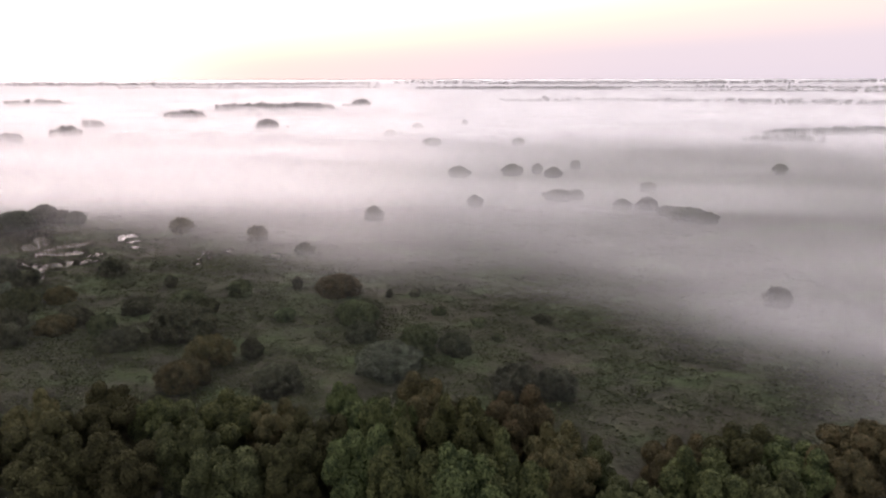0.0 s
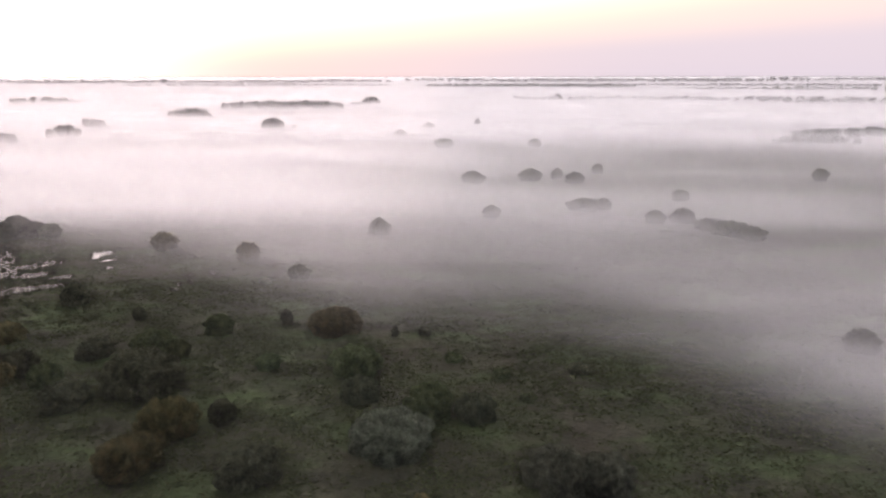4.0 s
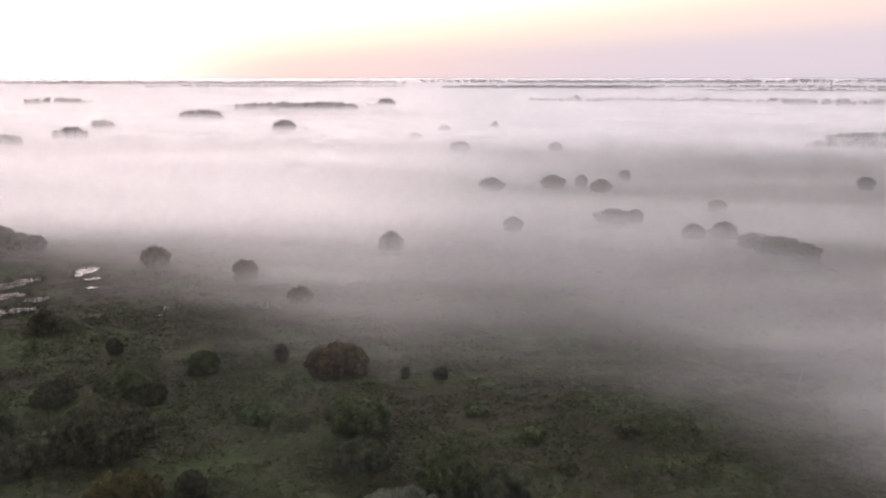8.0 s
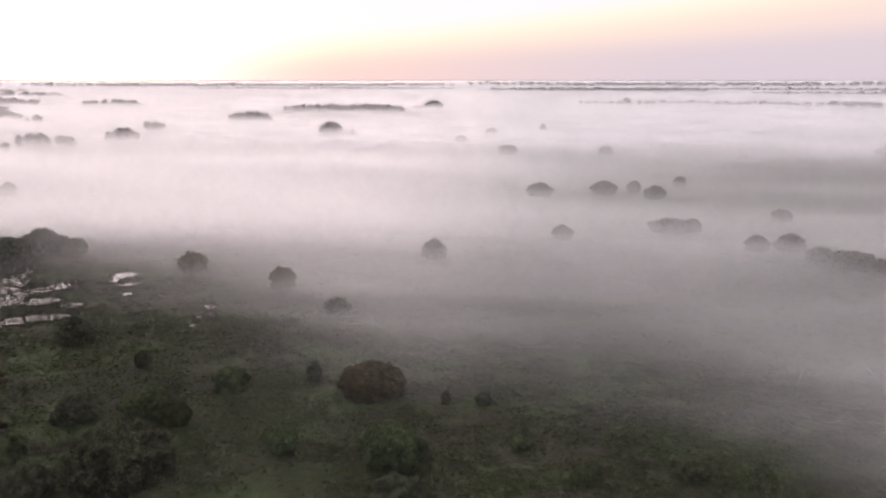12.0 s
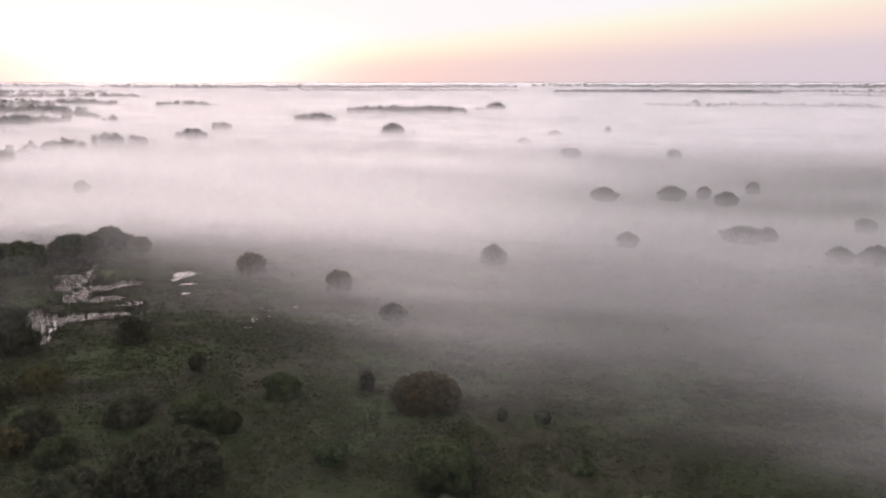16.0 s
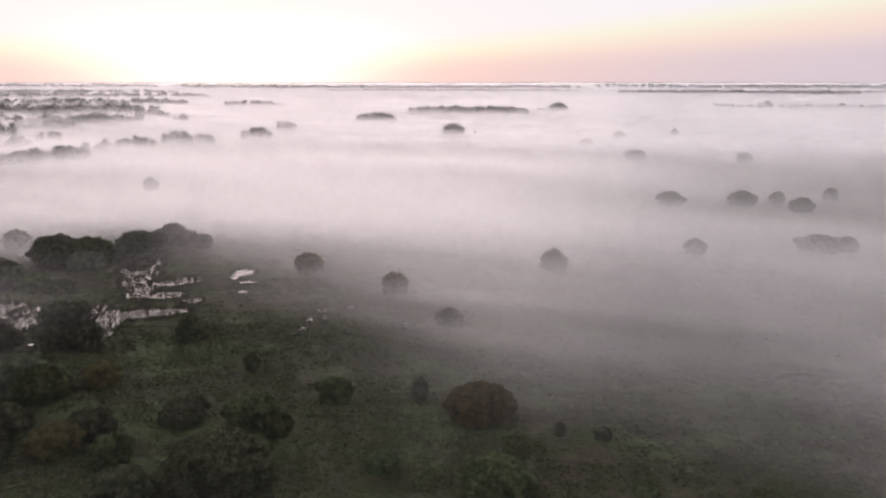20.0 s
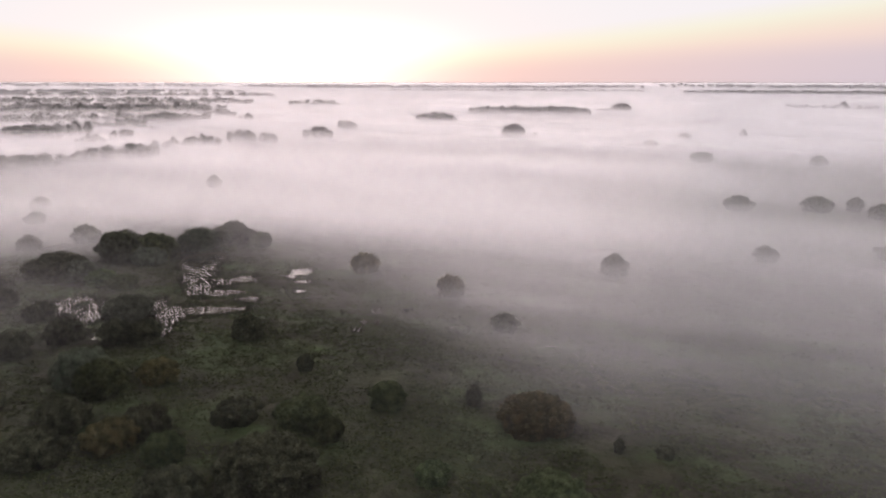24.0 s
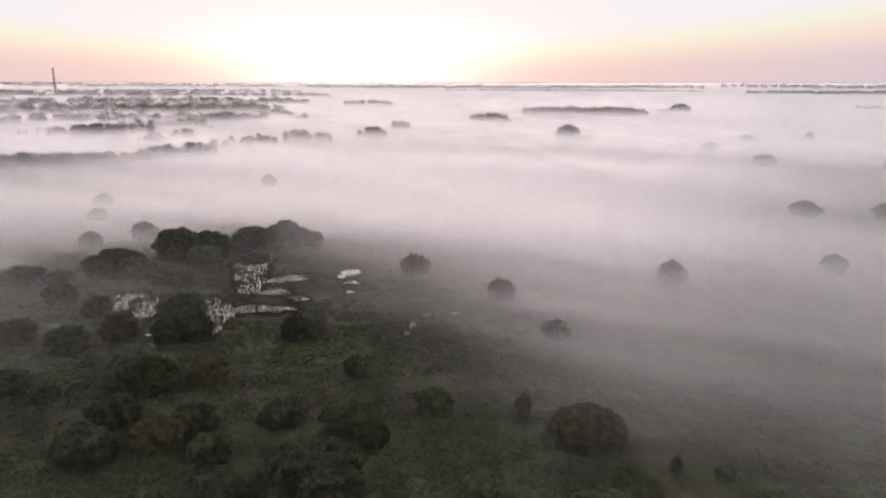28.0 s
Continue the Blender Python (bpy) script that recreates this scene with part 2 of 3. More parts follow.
    m2 = n.add("ShaderNodeMixShader", Fac=gloss)
    n.put(m2.inputs[1], m1.outputs[0])
    n.put(m2.inputs[2], g.outputs[0])
    m3 = n.add("ShaderNodeMixShader", Fac=alpha)
    n.put(m3.inputs[1], n.add("ShaderNodeBsdfTransparent").outputs[0])
    n.put(m3.inputs[2], m2.outputs[0])
    finish(n, m3.outputs[0])
    return mat


# ---------------------------------------------------------------- mesh helpers
def mesh_from(name, verts, faces, mat, smooth=False):
    """verts: n x 3, faces: m x k, all of one size."""
    verts, faces = np.asarray(verts, np.float32), np.asarray(faces, np.int32)
    me = bpy.data.meshes.new(name)
    k = faces.shape[1]
    me.vertices.add(len(verts))
    me.vertices.foreach_set("co", verts.ravel())
    me.loops.add(faces.size)
    me.loops.foreach_set("vertex_index", faces.ravel())
    me.polygons.add(len(faces))
    me.polygons.foreach_set("loop_start", np.arange(0, faces.size, k, dtype=np.int32))
    me.polygons.foreach_set("use_smooth", np.full(len(faces), smooth))
    me.update(calc_edges=True)
    me.materials.append(mat)
    return me


def rise(x, y):
    """Height of the land: flat valley, with fields that rise slowly at the far rim."""
    d = np.hypot(x, y - 70)
    return 43.0 * np.clip((d - 3600) / 1350, 0, 1) ** 2


def lumps(x, y, seed=0.0):
    """Smooth cheap relief from a few waves."""
    return (np.sin(x * 0.21 + 1.3 * np.sin(y * 0.13 + seed)) * np.sin(y * 0.27 + 1.1 * np.sin(x * 0.17)) * 0.5
            + np.sin(x * 0.63 + y * 0.41 + 2 * np.sin(y * 0.19)) * 0.2 + np.sin(y * 0.83 - x * 0.29 + seed) * 0.15)


def polar(rmin, rmax, rings, segs, height):
    r = np.r_[0.0, np.geomspace(rmin, rmax, rings)]
    a = np.arange(segs) * 2 * np.pi / segs
    x = np.r_[0.0, (r[1:, None] * np.cos(a)).ravel()]
    y = np.r_[70.0, 70 + (r[1:, None] * np.sin(a)).ravel()]
    verts = np.stack([x, y, height(x, y)], -1)
    faces = []
    i = np.arange(segs)
    j = (i + 1) % segs
    for k in range(rings - 1):
        b = 1 + k * segs
        faces.append(np.stack([b + i, b + segs + i, b + segs + j, b + j], -1))
    return verts, np.concatenate(faces)


def ground_z(x, y):
    d = np.hypot(x, y - 70)
    return 0.22 * lumps(x, y) * np.clip(1.5 - d / 600, 0, 1) + rise(x, y)


v, f = polar(0.02, 4980.0, 330, 300, ground_z)
ground = tagged(new("ground", mesh_from("ground", v, f, ground_material(), True)), "dark green marsh meadow with sedge and damp hollows", "ground", kind="structure")

# ---------------------------------------------------------------- mist
# height, strength, distance from which it lies; the high far levels imitate aerial haze
MIST = [(1.0, 0.23, 0), (1.7, 0.23, 0), (2.4, 0.23, 0), (3.2, 0.23, 0), (4.1, 0.22, 0), (5.2, 0.22, 0), (6.5, 0.20, 0), (8.0, 0.18, 100),
        (9.8, 0.17, 190), (12.5, 0.12, 320), (16.0, 0.10, 560), (21.0, 0.09, 1500), (29.0, 0.14, 2300)]


def ring(rmin, rmax, rings, segs, height):
    r = np.geomspace(rmin, rmax, rings)
    a = np.arange(segs) * 2 * np.pi / segs
    x, y = (r[:, None] * np.cos(a)).ravel(), 70 + (r[:, None] * np.sin(a)).ravel()
    i = np.arange(segs)
    j = (i + 1) % segs
    faces = np.concatenate([np.stack([k * segs + i, k * segs + segs + i, k * segs + segs + j, k * segs + j], -1) for k in range(rings - 1)])
    return np.stack([x, y, height(x, y)], -1), faces


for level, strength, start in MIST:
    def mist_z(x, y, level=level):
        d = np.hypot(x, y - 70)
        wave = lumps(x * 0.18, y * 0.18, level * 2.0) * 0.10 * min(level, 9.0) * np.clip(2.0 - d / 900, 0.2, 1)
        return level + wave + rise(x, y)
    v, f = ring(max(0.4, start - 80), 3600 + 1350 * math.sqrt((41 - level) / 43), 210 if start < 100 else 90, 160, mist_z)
    sheet = new("mist_haze", mesh_from("mist_haze", v, f, mist_material("mist", level, strength, start, level * 3.0), True))
    tagged(sheet, "thin level of pale dawn mist and imitated distance haze over the marsh", "mist", "ground mist", "stuff")


# ---------------------------------------------------------------- plants
def cards(rng, points, normals, size, stretch=1.5, jitter=0.3):
    """Leaf sprays: one bent-looking four-sided blade at each point."""
    n = len(points)
    nrm = normals + rng.normal(0, jitter, (n, 3))
    nrm /= np.linalg.norm(nrm, axis=1, keepdims=True) + 1e-9
    t = np.cross(nrm, rng.normal(0, 1, (n, 3)))
    t /= np.linalg.norm(t, axis=1, keepdims=True) + 1e-9
    b = np.cross(nrm, t)
    s = size * rng.uniform(0.55, 1.35, (n, 1))
    lift = nrm * s * 0.25
    quad = np.stack([points - t * s * stretch * 0.5, points - b * s * 0.5 + lift, points + t * s * stretch * 0.5, points + b * s * 0.5 + lift], 1)
    return quad.reshape(-1, 3)


def lobed(rng, lobes, count, size, inner=0.25, aspect=1.0):
    """Points over the outside of a heap of ellipsoids."""
    lobes = np.asarray(lobes, float)
    area = (lobes[:, 3] * lobes[:, 4]) ** 1.0
    pick = rng.choice(len(lobes), count * 2, p=area / area.sum())
    d = rng.normal(0, 1, (count * 2, 3))
    d[:, 2] = np.where(d[:, 2] < 0, d[:, 2] * rng.uniform(0.2, 1, count * 2), d[:, 2])
    d /= np.linalg.norm(d, axis=1, keepdims=True)
    rad = np.where(rng.random((count * 2, 1)) < inner, rng.uniform(0.55, 0.9, (count * 2, 1)), rng.uniform(0.9, 1.06, (count * 2, 1)))
    rr = lobes[pick][:, [3, 3, 4]]
    p = lobes[pick][:, :3] + d * rad * rr
    deep = np.full(len(p), 9.0)
    for k, (cx, cy, cz, r, h) in enumerate(lobes):
        q = np.sqrt(((p[:, 0] - cx) ** 2 + (p[:, 1] - cy) ** 2) / r ** 2 + (p[:, 2] - cz) ** 2 / h ** 2)
        deep = np.minimum(deep, np.where(pick == k, 9.0, q))
    keep = (deep > 0.72) & (p[:, 2] > 0.0)
    p, d = p[keep][:count], d[keep][:count]
    quad = cards(rng, p * (1, 1, aspect), d, size)
    return quad / (1, 1, aspect)


def quads(n):
    return np.arange(4 * n).reshape(n, 4)


def tube(points, radii, sides=6):
    verts, faces = [], []
    for (x, y, z), r in zip(points, radii):
        for k in range(sides):
            a = 2 * math.pi * k / sides
            verts.append((x + r * math.cos(a), y + r * math.sin(a), z))
    for i in range(len(points) - 1):
        for k in range(sides):
            a, b = i * sides + k, i * sides + (k + 1) % sides
            faces.append((a, b, b + sides, a + sides))
    return verts, faces


def bush_lobes(rng, count):
    """A broad dome of rounded heads that spread to the ground: radius 1, height 1."""
    lean = rng.uniform(-0.12, 0.12, 2)
    lobes = [(0, 0, 0.22, 0.70, 0.58)]
    for k in range(count):
        a = 2 * math.pi * k / count + rng.uniform(-0.4, 0.4)
        q, r = rng.uniform(0.48, 0.68), rng.uniform(0.22, 0.32)
        lobes.append((q * math.cos(a), q * math.sin(a), rng.uniform(0.06, 0.20), r, r * rng.uniform(0.8, 1.1)))
    for k in range(max(4, count - 3)):
        a = 2.4 * k + rng.uniform(-0.4, 0.4)
        q, r = rng.uniform(0.10, 0.50), rng.uniform(0.24, 0.36)
        lobes.append((lean[0] + q * math.cos(a), lean[1] + q * math.sin(a), 0.90 - 0.75 * q ** 2 + rng.uniform(-0.16, 0.05) - r * 0.9, r, r * rng.uniform(0.8, 1.05)))
    # small heads over the whole dome
    for k in range(count * 5):
        a, q = 2.4 * k + rng.uniform(-0.3, 0.3), math.sqrt((k + 0.5) / (count * 5)) * 0.90
        z = 0.80 * math.sqrt(max(0.0, 1 - q * q)) + rng.uniform(-0.06, 0.05)
        r = rng.uniform(0.09, 0.17)
        lobes.append((lean[0] * (1 - q) + q * math.cos(a), lean[1] * (1 - q) + q * math.sin(a), max(0.05, z), r, r * rng.uniform(0.8, 1.2)))
    return lobes


def tree_lobes(rng, count):
    """A tall crown of many upright lobes with several tops: radius 1, height 1."""
    lobes = [(0, 0, 0.42, 0.5, 0.36)]
    tops = [(rng.uniform(-0.5, 0.5), rng.uniform(-0.5, 0.5), rng.uniform(0.78, 0.94)) for _ in range(4)]
    for tx, ty, tz in tops:
        lobes.append((tx, ty, tz - 0.07, rng.uniform(0.16, 0.27), rng.uniform(0.07, 0.12)))
        for _ in range(3):
            lobes.append((tx + rng.normal(0, 0.16), ty + rng.normal(0, 0.16), tz - rng.uniform(0.12, 0.3), rng.uniform(0.18, 0.32), rng.uniform(0.08, 0.13)))
    for k in range(count):
        z = 0.14 + 0.6 * (k + 0.5) / count
        a = k * 2.4 + rng.uniform(-0.5, 0.5)
        q, r = rng.uniform(0.42, 0.86), rng.uniform(0.17, 0.36)
        lobes.append((q * math.cos(a), q * math.sin(a), z, r, r * rng.uniform(0.28, 0.42)))
    return lobes


def stem_mesh(rng, lobes, name):
    verts, faces = tube([(0, 0, -0.02), (0.01, 0, 0.12), (-0.01, 0.01, 0.3), (0, 0, 0.55)], [0.06, 0.045, 0.035, 0.015])
    return mesh_from(name, verts, faces, BARK, True)


def limb_mesh(rng, lobe):
    cx, cy, cz = lobe[:3]
    pts = [(cx * s + 0.02 * math.sin(9 * s), cy * s, 0.10 + (cz - 0.10) * s ** 0.8) for s in (0.0, 0.4, 0.75, 1.0)]
    verts, faces = tube(pts, [0.03, 0.022, 0.014, 0.006], 5)
    return mesh_from("limb", verts, faces, BARK, True)


PLANTS = {}


def plant_kind(key, seed, maker, lobes, count, size, aspect=1.0):
    rng = np.random.default_rng(seed)
    heap = maker(rng, lobes)
    crown = lobed(rng, heap, count, size, 0.25, aspect)
    PLANTS[key] = (mesh_from("crown", crown, quads(len(crown) // 4), LEAF_GREEN), stem_mesh(rng, heap, "trunk"),
                   [limb_mesh(rng, heap[k]) for k in range(1, min(6, len(heap)))])


for k in range(5):
    plant_kind(("bush", k), 10 + k, bush_lobes, 9 + k, 42000, 0.024)
for k in range(3):
    plant_kind(("small", k), 30 + k, bush_lobes, 6 + k, 7000, 0.06)
for k in range(4):
    plant_kind(("tree", k), 50 + k, tree_lobes, 16 + 2 * k, 34000, 0.047, 3.0)

SPOT = np.random.default_rng(5)


def child(name, me, parent, mat=None):
    ob = new(name, me)
    ob.parent = parent
    if mat:
        ob.material_slots[0].link = "OBJECT"
        ob.material_slots[0].material = mat
    return ob


def plant(name, key, x, y, r, h, leaf, label, category, group, limbs=True):
    """One tree or bush on the ground at x, y with crown radius r and height h."""
    crown, trunk, arms = PLANTS[key]
    top = new(name)
    top.empty_display_size = 0.5
    z = float(ground_z(np.array(x), np.array(y)))
    top.matrix_basis = Matrix.LocRotScale((x, y, z - 0.03), Euler((0, 0, SPOT.uniform(0, 6.28))), (r, r * SPOT.uniform(0.9, 1.1), h))
    tagged(top, label, category, group)
    child("crown", crown, top, leaf)
    child("trunk", trunk, top)
    if limbs:
        for arm in arms:
            child("limb", arm, top)
    return top


LEAVES = {"g": (LEAF_GREEN, "green"), "y": (LEAF_GREY, "grey-green"), "d": (LEAF_DARK, "dark green"), "w": (LEAF_WARM, "green and rust-tinged"),
          "t": (LEAF_TREE, "olive-green"), "u": (LEAF_SHADE, "dark olive-green")}


def willow(x, y, r, h, tone="g", words="round willow bush standing in the marsh meadow"):
    leaf, colour = LEAVES[tone]
    plant("willow_bush", ("bush", int(SPOT.integers(5))), x, y, r, h * 0.95, leaf, colour + " " + words, "bush", "willow bushes of the marsh")


def shrub(x, y, r, h, tone="g", words="small shrub in the wet meadow"):
    leaf, colour = LEAVES[tone]
    plant("shrub", ("small", int(SPOT.integers(3))), x, y, r, h, leaf, colour + " " + words, "shrub", "shrubs of the marsh")


def alder(x, y, r, h, tone="t"):
    leaf, colour = LEAVES[tone]
    plant("tree", ("tree", int(SPOT.integers(4))), x, y, r, h, leaf, colour + " leafy tree in the dense belt of trees", "tree", "belt of trees")


def misty(x, y, r, h, tone="d"):
    leaf, colour = LEAVES[tone]
    r, h = max(r * 1.1, h * 0.42), h * 0.92
    plant("bush", ("small", int(SPOT.integers(3))), x, y, r, h, leaf, colour + " bush half sunk in the white mist", "bush", "bushes in the mist", False)


# belt of trees in front
alder(-51.9, 82.4, 4.5, 11.0, "w")
alder(-43.7, 83.5, 4.8, 12.0, "u")
alder(-36.4, 84.0, 4.2, 11.0, "t")
alder(-27.3, 81.8, 4.6, 12.0, "t")
alder(-21.6, 81.5, 4.0, 11.0, "w")
alder(-14.7, 75.0, 4.2, 13.0, "u")
alder(-11.4, 79.8, 4.0, 14.0, "t")
alder(-6.8, 75.3, 4.2, 15.0, "t")
alder(-2.7, 80.1, 4.4, 15.0, "w")
alder(2.3, 75.2, 4.4, 15.0, "t")
alder(9.3, 79.0, 4.8, 14.0, "w")
alder(13.0, 74.1, 3.8, 12.0, "w")
alder(16.2, 72.0, 3.4, 11.0, "u")
alder(-8.4, 66.4, 4.4, 16.0, "t")
alder(-3.6, 63.2, 4.4, 17.0, "t")
alder(1.9, 60.9, 4.2, 17.0, "t")
alder(6.4, 62.8, 4.2, 16.0, "t")
alder(12.9, 67.7, 3.8, 13.0, "w")
alder(25.9, 70.7, 4.0, 12.0, "w")
alder(27.4, 66.3, 4.4, 13.0, "t")
alder(34.5, 73.4, 4.4, 12.0, "u")
alder(38.7, 70.3, 4.6, 12.0, "t")
alder(43.0, 69.1, 4.4, 12.0, "w")
alder(50.3, 75.9, 5.0, 11.0, "w")
alder(-35.9, 69.7, 4.6, 13.0, "u")
alder(-41.9, 67.2, 4.8, 13.0, "u")
alder(-22.7, 66.1, 4.6, 14.0, "u")
alder(-30.0, 74.5, 4.4, 13.0, "u")
alder(-16.5, 68.0, 4.2, 14.5, "u")
alder(-47.5, 75.5, 4.6, 12.5, "u")
alder(19.0, 63.0, 4.0, 11.5, "u")
alder(33.0, 63.5, 4.4, 12.5, "u")
alder(-57.0, 76.0, 4.6, 11.5, "u")

# willows between the belt and the ponds
willow(-42.1, 118.7, 4.7, 6.1, "w")
willow(-35.5, 122.5, 2.3, 4.0, "d")
willow(-43.6, 109.5, 4.8, 5.0, "w")
willow(-27.3, 107.5, 4.5, 4.9, "d")
willow(-9.4, 115.1, 6.1, 5.8, "y", "broad willow bush in the open meadow")
willow(11.9, 106.4, 4.6, 5.3, "y", "broad spreading willow bush in the open meadow")
willow(18.3, 106.0, 4.0, 4.6, "y", "broad spreading willow bush in the open meadow")
willow(-77.5, 140.6, 4.0, 4.2, "d")
willow(-150.3, 174.5, 4.3, 4.6, "d")
willow(-130.0, 245.0, 3.6, 5.2, "d", "willow fading into the mist")
willow(-4.7, 125.4, 3.9, 5.7, "g")
willow(2.4, 123.7, 3.4, 4.5, "d")
willow(-18.1, 141.0, 5.0, 5.2, "g", "round willow bush on the open marsh")
willow(-15.9, 130.2, 3.4, 4.3, "d")
willow(-25.0, 161.5, 5.8, 4.9, "w", "ragged willow bush at the edge of the mist")
shrub(-35.7, 165.0, 1.3, 3.4, "d", "slim upright shrub at the edge of the mist")
willow(-48.2, 160.0, 3.1, 4.0, "g")
shrub(-33.8, 142.8, 2.5, 2.7, "g")
willow(-57.6, 150.1, 4.6, 4.7, "g")
willow(-51.5, 147.6, 2.4, 3.4, "g")
willow(-67.2, 147.8, 4.1, 3.8, "d")
willow(-52.4, 134.0, 6.9, 7.0, "d", "large many-topped willow bush")
willow(-69.2, 134.8, 3.0, 4.6, "g")
willow(-62.0, 127.4, 4.3, 4.4, "d")
willow(-79.0, 135.5, 4.2, 3.9, "w")
shrub(-86.6, 177.4, 3.1, 5.3, "d", "dense dark shrub beside the pond")
shrub(-67.4, 167.3, 1.5, 3.2, "d", "small upright shrub in the marsh")
willow(-89.5, 137.0, 4.2, 4.6, "d")
willow(-84.9, 128.3, 4.4, 4.7, "d")
willow(75.4, 151.4, 3.4, 4.6, "d", "willow bush dimly seen in the mist")
willow(-99.2, 149.6, 4.9, 6.8, "y", "tall rounded willow bush")
willow(-93.6, 148.2, 4.5, 5.8, "g")
willow(-88.4, 155.2, 3.7, 4.1, "w")
willow(-114.0, 137.6, 3.8, 4.2, "d")
shrub(-105.8, 137.6, 2.9, 2.6, "d")
willow(-108.8, 166.3, 3.4, 5.2, "d")
willow(-103.9, 168.8, 3.5, 5.1, "d")
willow(-119.0, 163.8, 4.1, 5.0, "d")
willow(-134.5, 171.4, 3.9, 4.2, "d")
willow(-122.1, 154.2, 4.2, 5.0, "d")
willow(-134.9, 153.0, 4.3, 4.7, "d")
willow(-118.4, 179.2, 5.6, 5.0, "y")
shrub(-12.6, 158.0, 0.9, 2.2, "d", "slim shrub at the edge of the mist")
shrub(-6.7, 158.6, 1.4, 2.0, "d", "low shrub at the edge of the mist")
shrub(21.0, 141.0, 2.2, 1.8, "d", "low shrub at the edge of the mist")
shrub(11.0, 130.0, 1.6, 1.4, "g")
shrub(7.3, 139.0, 1.7, 1.5, "g")
shrub(-1.0, 146.0, 1.8, 1.6, "g")
shrub(-89.5, 185.0, 2.2, 1.3, "y", "low pale shrub beside the pond")
shrub(-48.0, 195.0, 2.0, 1.6, "d", "low shrub at the edge of the mist")

# groves behind the ponds
willow(-157.2, 217.5, 7.4, 9.6, "d", "tall willow in the grove behind the pond")
willow(-150.5, 222.5, 7.2, 8.0, "g", "willow in the grove behind the pond")
willow(-146.8, 216.6, 5.4, 5.2, "y")
willow(-145.6, 235.2, 6.2, 7.3, "y", "willow in the grove behind the pond")
willow(-159.6, 197.4, 8.2, 7.0, "d")
willow(-153.0, 198.5, 4.8, 5.4, "y")
willow(-173.2, 180.9, 6.3, 4.4, "d")
willow(-143.4, 196.4, 4.2, 4.1, "g")
willow(-136.9, 196.6, 4.2, 3.2, "g")
willow(-164.0, 184.5, 4.0, 3.4, "d")
willow(-144.0, 250.5, 4.8, 7.2, "d", "willow fading into the mist")
willow(-144.6, 243.8, 4.6, 6.2, "d", "willow fading into the mist")
willow(-137.0, 247.0, 4.4, 5.4, "d", "willow fading into the mist")
misty(-184.6, 230.7, 4.4, 6.2)
misty(-192.0, 216.5, 3.8, 5.2)
misty(-226.0, 247.0, 3.8, 4.8)
misty(-251.6, 270.9, 3.8, 5.2)
misty(-222.5, 340.7, 3.4, 6.6)

# bushes out in the mist
misty(-25.1, 250.5, 3.5, 6.2)
misty(-58.8, 218.0, 3.2, 5.8, "w")
misty(-40.4, 199.5, 2.9, 4.0)
misty(-87.2, 230.0, 4.2, 5.7, "w")
misty(69.4, 269.3, 3.6, 5.2)
misty(79.1, 270.0, 4.2, 5.8)
misty(83.1, 258.0, 3.8, 4.6)
misty(88.1, 251.4, 6.4, 5.2)
misty(93.0, 244.4, 4.6, 4.8)
misty(48.6, 293.4, 6.4, 5.2)
misty(56.3, 294.2, 3.2, 5.2)
misty(12.9, 278.5, 3.3, 5.2)
misty(8.3, 366.0, 5.5, 6.4)
misty(36.9, 372.0, 5.7, 6.7)
misty(50.5, 378.4, 3.2, 6.2)
misty(56.8, 362.7, 4.4, 6.2)
misty(74.2, 395.6, 3.0, 6.2)
misty(92.8, 316.4, 3.6, 5.2)
misty(178.3, 372.2, 4.2, 6.7)
misty(22.0, 735.0, 2.8, 10.0)
misty(-46.0, 617.0, 6.0, 7.8)
misty(-24.8, 694.0, 6.0, 8.8)
misty(-8.4, 540.0, 6.8, 7.6)
misty(57.5, 539.2, 5.2, 7.0)


# ---------------------------------------------------------------- far woods
def wood(name, label, x0, y0, x1, y1, depth, tall, trees, leaf=1.4, sprays=130, seed=1, low=0.6, wide=1.0):
    """A stand of trees from one end to the other, as one mass of many crowns."""
    rng = np.random.default_rng(seed)
    out = []
    along = np.array([x1 - x0, y1 - y0])
    across = np.array([-along[1], along[0]]) / (np.linalg.norm(along) + 1e-6)
    for k in range(trees):
        s = (k + rng.uniform(0, 1)) / trees
        px, py = np.array([x0, y0]) + along * s + across * depth * rng.uniform(-0.5, 0.5)
        h = tall * rng.uniform(low, 1.0) * (1 - 0.22 * abs(2 * s - 1) ** 3)
        r = h * rng.uniform(0.28, 0.42) * wide
        z = float(rise(px, py))
        lobes = [(px, py, z + h * 0.5, r * 0.8, h * 0.45)]
        for _ in range(5):
            a, q = rng.uniform(0, 6.28), rng.uniform(0.2, 0.7) * r
            lobes.append((px + q * math.cos(a), py + q * math.sin(a), z + h * rng.uniform(0.35, 0.82), r * rng.uniform(0.35, 0.55), h * rng.uniform(0.12, 0.2)))
        out.append(lobed(rng, lobes, sprays, leaf))
    verts = np.concatenate(out)
    ob = new(name, mesh_from(name, verts, quads(len(verts) // 4), LEAF_FAR))
    return tagged(ob, label, "trees", "far woods", "stuff")


